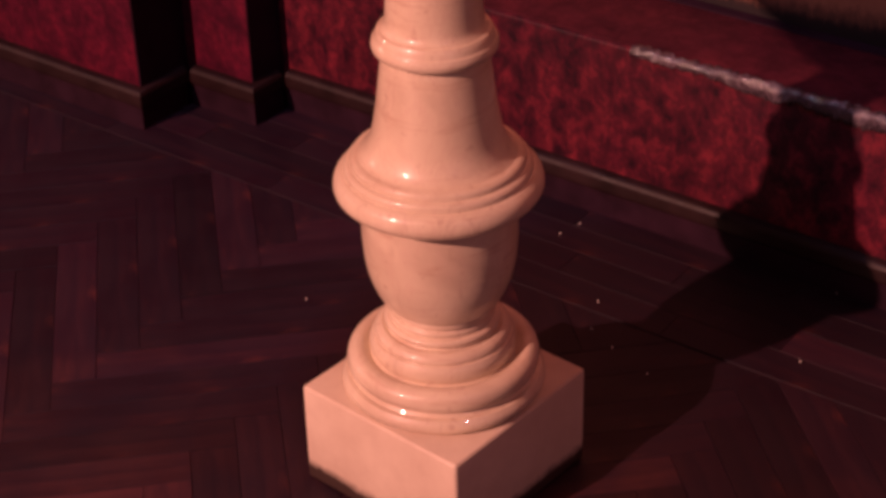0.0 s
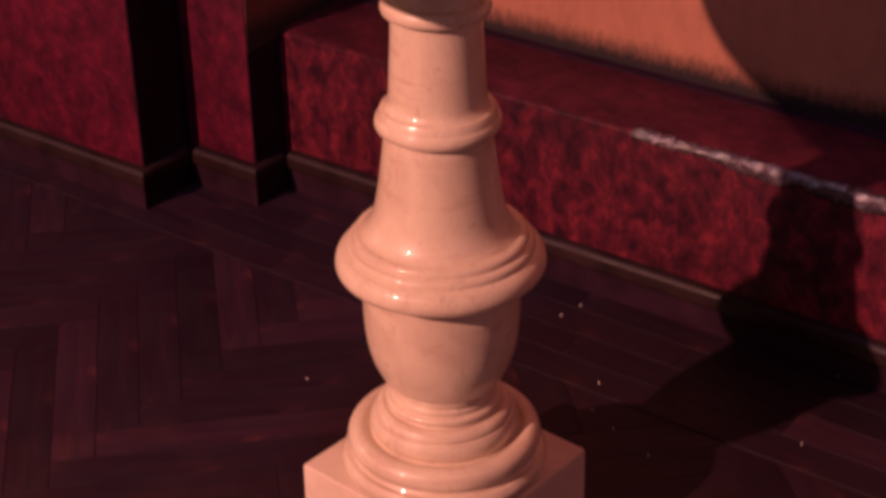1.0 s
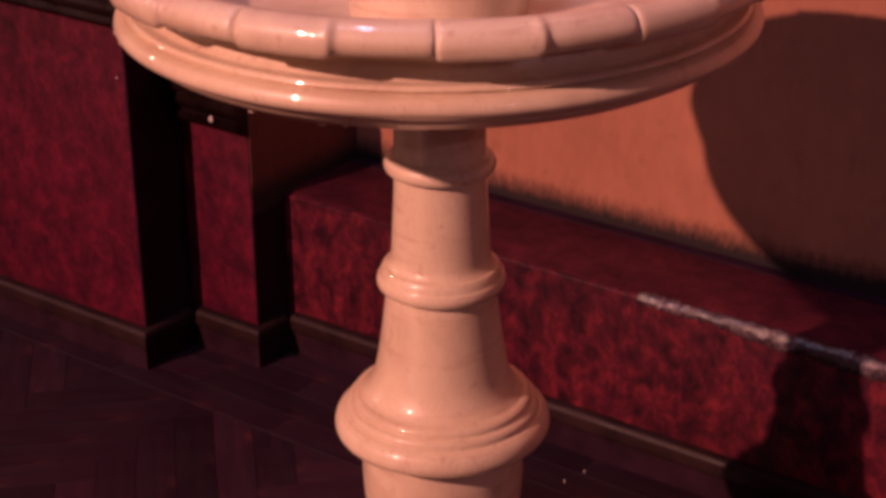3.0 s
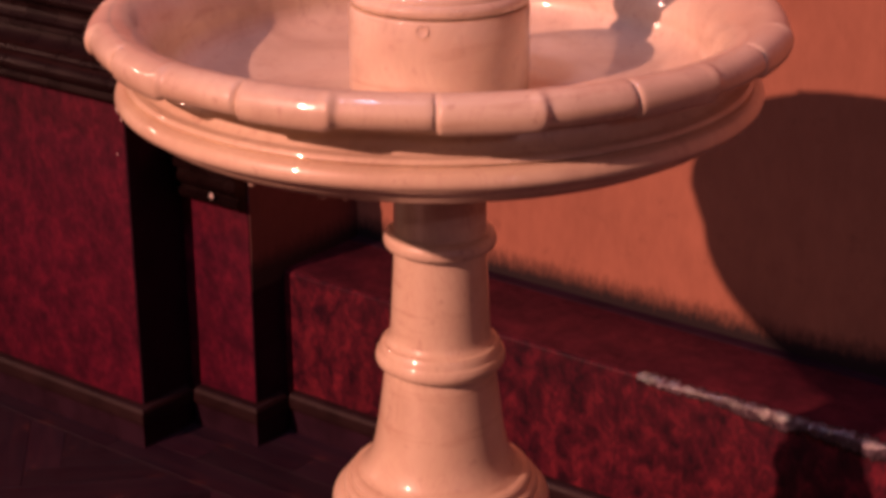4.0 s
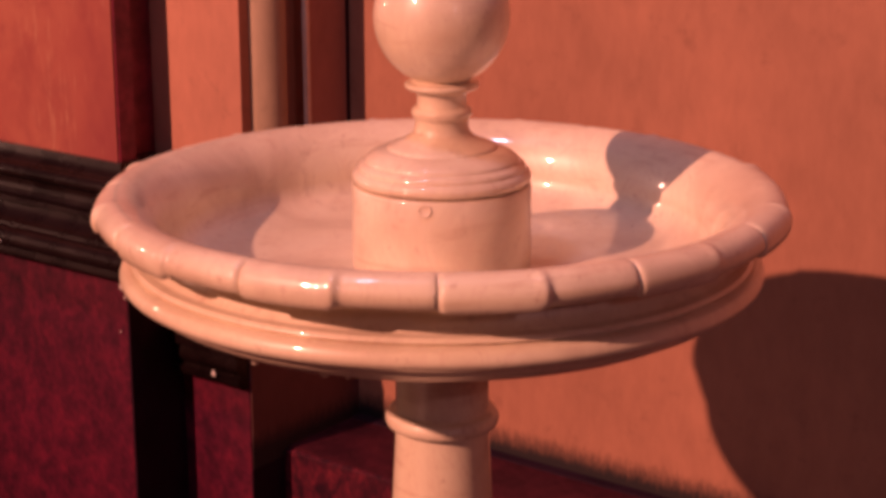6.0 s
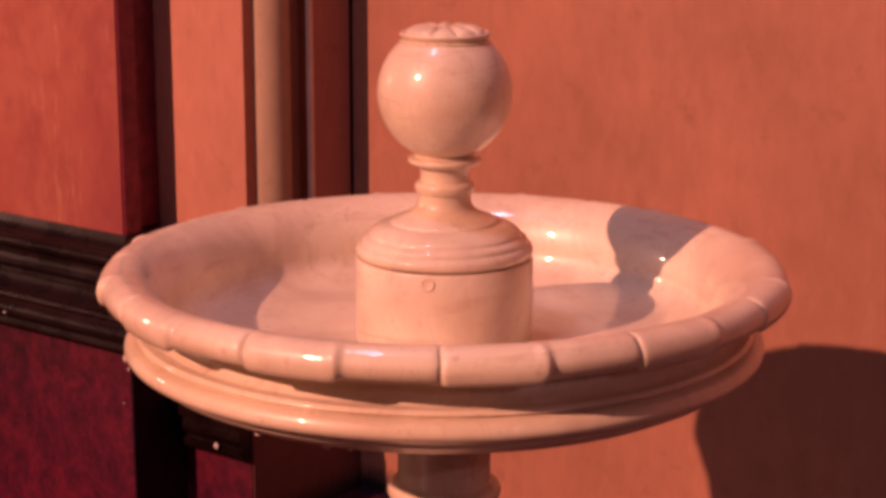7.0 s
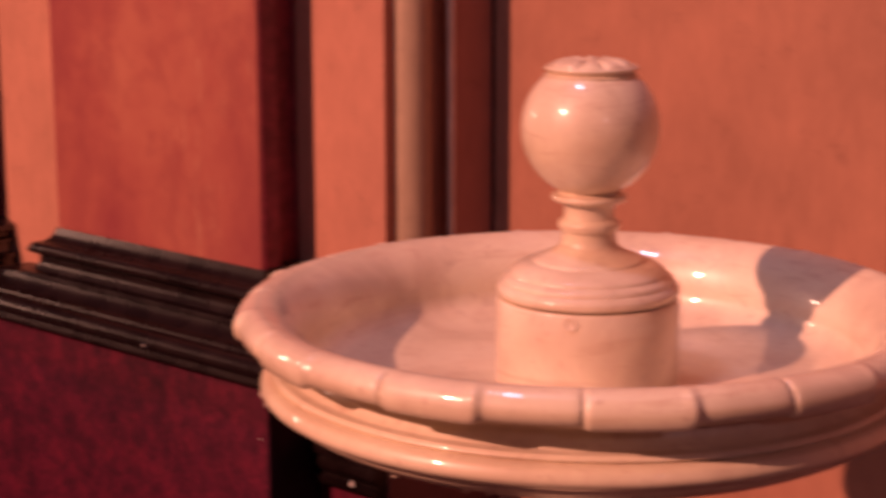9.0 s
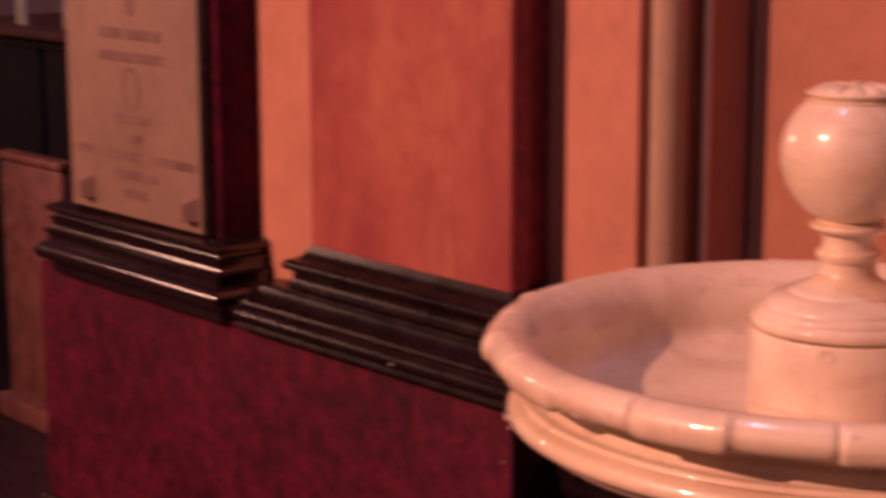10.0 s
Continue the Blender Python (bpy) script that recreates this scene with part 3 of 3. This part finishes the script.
LINES = [(1.2245, 0.0225, -2.3867, -2.2934), (1.2245, 0.0225, -2.2750, -2.1334), (1.1756, 0.0207, -2.387, -2.123), (1.0421, 0.0186, -2.3322, -2.1893), (0.9996, 0.0186, -2.2773, -2.2214),
         (0.9603, 0.0186, -2.5081, -2.3330), (0.9603, 0.0186, -2.3180, -2.2960), (0.9603, 0.0186, -2.2810, -2.0123), (0.9178, 0.0186, -2.3435, -2.1665), (0.8764, 0.0186, -2.299, -2.211), 
         (1.3889, 0.0207, -2.4201, -2.0899), (1.453, 0.0207, -2.3539, -2.1562)]
for z, h, u0, u1 in LINES:
    part("text_bar", block(u0, u1, 0.4777, 0.4797, z, z + h, 0), INK, tablet, "faded line of writing", 0)


def ring_mark():
    bm = bmesh.new()
    n, rings = 48, []
    for i in range(n):
        a = 2 * math.pi * i / n
        rings.append([bm.verts.new((-2.2607 + r * 0.033 * math.cos(a), y, 1.1166 + r * 0.0476 * math.sin(a))) for r, y in ((0.84, 0.4777), (1, 0.4777), (1, 0.4797), (0.84, 0.4797))])
    for i in range(n):
        a, b = rings[i], rings[(i + 1) % n]
        for k in range(4):
            bm.faces.new((a[k], b[k], b[(k + 1) % 4], a[(k + 1) % 4]))
    return bm


part("ring_mark", ring_mark(), INK, tablet, "faded oval emblem")


def corner_mount(u, w, h):
    """A small cast bracket, a lopsided pyramid standing out from the slab."""
    bm = bmesh.new()
    foot = [bm.verts.new((u + p * w, 0.4795, 0.857 + q * h)) for p, q in ((0, 0), (1, 0), (0.95, 0.75), (0.45, 1), (0, 0.62))]
    tip = [bm.verts.new((u + p * w, 0.447, 0.857 + q * h)) for p, q in ((0.50, 0.05), (0.72, 0.05), (0.66, 0.55))]
    bm.faces.new(foot)
    bm.faces.new(tip)
    for a, b, t in ((0, 1, (0, 1)), (1, 2, (1, 2)), (2, 3, (2,)), (3, 4, (2,)), (4, 0, (2, 0))):
        bm.faces.new([foot[a], foot[b]] + [tip[k] for k in reversed(t)])
    bmesh.ops.bevel(bm, geom=bm.edges[:], offset=0.0015, segments=1, affect="EDGES")
    return bm


for u in (-2.488, -2.062):
    part("corner_mount", corner_mount(u, 0.062, 0.072), BRACKET, tablet, "pale cast corner bracket", 0)
crest = bmesh.new()
bmesh.ops.create_icosphere(crest, subdivisions=2, radius=0.5)
for v in crest.verts:
    v.co = (-2.251 + v.co.x * (0.040 - 0.02 * v.co.z), 0.4785 + v.co.y * 0.004, 1.305 + v.co.z * 0.062)
part("emblem", crest, INK, tablet, "small faded emblem")

# ---- dim things beyond the pier ----
cabinet = thing("dark_cabinet", "black cabinet standing in the dark beyond the pier", "cabinet", WALL)
part("body", block(-5.44, -3.80, 1.55, 2.05, 0.0, 1.035, 0.008), DARK, cabinet)
part("top_board", block(-5.48, -3.76, 1.50, 2.08, 1.036, 1.068, 0.006), PEW, cabinet, "brown wooden top")
for u in (-5.40, -4.62):
    door = part("door", block(u, u + 0.74, 1.530, 1.549, 0.06, 1.00, 0.004), DARK, cabinet, "black panelled door")
    part("knob", turned([(0.003, 0.0, 1), (0.012, 0.004), (0.014, 0.014), (0.002, 0.022, 1)], 16, 3), BLACK, door).location = (u + 0.37, 1.520, 0.55)
pew = thing("pew_end", "brown wooden pew end in the dark beyond the pier", "pew", WALL)
part("end_panel", block(-3.68, -3.32, 0.87, 0.91, 0.05, 0.775, 0.012), PEW, pew)
part("top_rail", block(-3.69, -3.31, 0.862, 0.918, 0.776, 0.802, 0.008), PEW, pew)
part("foot", block(-3.71, -3.29, 0.84, 0.94, 0.0, 0.07, 0.008), PEW, pew)
for u, w in ((-4.95, 0.08), (-4.60, 0.063)):
    card = new("paper_card", mesh_of("paper_card", block(u, u + w, 1.60, 1.606, 1.068, 1.215, 0.001), WHITE))
    card.matrix_world = WALL
    tagged(card, "small white card standing on the dark cabinet", "card", "cards on the cabinet")

# white flakes and paint drips on the mouldings
rng = random.Random(11)


def flake(u, v, z, w, h):
    bm = bmesh.new()
    bmesh.ops.create_icosphere(bm, subdivisions=1, radius=0.5)
    for q in bm.verts:
        q.co = (u + q.co.x * w * (1.2 - q.co.z), v + q.co.y * 0.003, z + q.co.z * h)
    return bm


for u, v, z, w, h in ((-1.062, 0.488, 0.645, 0.010, 0.016), (-1.057, 0.490, 0.625, 0.004, 0.008), (-0.945, 0.586, 0.482, 0.010, 0.013), (-1.072, 0.490, 0.56, 0.003, 0.004), (-1.315, 0.436, 0.697, 0.006, 0.004)):
    ob = new("paint_flake", mesh_of("paint_flake", flake(u, v, z, w, h), WHITE, 0))
    ob.matrix_world = WALL
    tagged(ob, "small white flake of paint on the pier", "flake", "paint flakes")

# ---- crumbs on the floor ----
CRUMBS = [(-0.214, 0.424), (0.245, 0.395), (0.228, 0.32), (0.255, 0.27), (0.30, 0.20), (0.20, 0.60), (0.235, 0.63), (0.53, 0.22), (0.62, 0.40)]
crumb_mesh = mesh_of("crumb", flake(0, 0, 0, 0.004, 0.004), WHITE, 0)
for x, y in CRUMBS:
    ob = new("crumb", crumb_mesh)
    ob.matrix_world = pose(x, y, 0.0028, 0, 0, rng.uniform(0, 180))
    tagged(ob, "tiny pale crumb of plaster on the parquet", "crumb", "crumbs on the floor")

# ---- parquet: herringbone with a border along the wall ----
W, L = 0.066, 0.396


def stave(length, width):
    bm = bmesh.new()
    bmesh.ops.create_cube(bm, size=1)
    for v in bm.verts:
        v.co = (v.co.x * (length - 0.0007), v.co.y * (width - 0.0007), v.co.z * 0.016 - 0.008)
    top = [e for e in bm.edges if all(v.co.z > -0.001 for v in e.verts)]
    bmesh.ops.bevel(bm, geom=top, offset=0.0003, segments=1, affect="EDGES")
    return mesh_of("stave", bm, WOOD, 0)


def lay(mesh, x, y, angle, height, tilt=0.2):
    ob = new("stave", mesh)
    ob.parent = floor
    ob.matrix_parent_inverse = Matrix()
    ob.matrix_basis = pose(x, y, height, rng.uniform(-tilt, tilt), rng.uniform(-tilt, tilt) * 0.2, angle)
    return ob


STAVE = stave(L, W)
turn45 = Matrix.Rotation(radians(45), 3, "Z")
near, rest = [], []
for i in range(-190, 191):
    for j in range(-30, 31):
        for k in (0, 1):
            if k == 0:
                x, y, a = i * W + j * 2 * L + L / 2, i * W + W / 2, 0
            else:
                x, y, a = i * W + j * 2 * L - W / 2, i * W + L / 2, 90
            p = turn45 @ Vector((x - 0.02, y - 0.03, 0))
            if p.y > (0.60 if p.x > -2.95 else 2.8) or p.y < -8.8 or p.x < -7.8 or p.x > 5.8:
                continue
            (near if -1.5 < p.x < 0.9 and -0.75 < p.y else rest).append((p.x, p.y, a + 45))
near.sort(key=lambda q: (q[0] + 0.3) ** 2 + (q[1] - 0.1) ** 2)
rest += near[260:]
for x, y, a in near[:260]:
    lay(STAVE, x, y, a, rng.uniform(-0.0006, 0.0006) - 0.0008)
for row in range(4):
    v = 0.470 + row * W
    for c in range(9):
        lay(STAVE, -1.7 + c * L + 0.17 * row, v, 0, rng.uniform(-0.0001, 0.0001) + 0.0012, 0.04)


def joined(cells):
    verts, faces = [], []
    for x, y, a in cells:
        c, s, o = math.cos(radians(a)), math.sin(radians(a)), len(verts)
        for z, e in ((-0.016, 0.0008), (-0.0008, 0.0008)):
            for px, py in ((-1, -1), (1, -1), (1, 1), (-1, 1)):
                qx, qy = px * (L / 2 - e), py * (W / 2 - e)
                verts.append((x + c * qx - s * qy, y + s * qx + c * qy, z))
        faces += [tuple(o + k for k in q) for q in ((4, 5, 6, 7), (0, 1, 5, 4), (1, 2, 6, 5), (2, 3, 7, 6), (3, 0, 4, 7))]
    me = bpy.data.meshes.new("staves_far")
    me.from_pydata(verts, [], faces)
    me.materials.append(WOOD)
    return me


far = new("staves_far", joined(rest))
far.parent = floor
tagged(far, "parquet staves further off", "", "", "stuff")
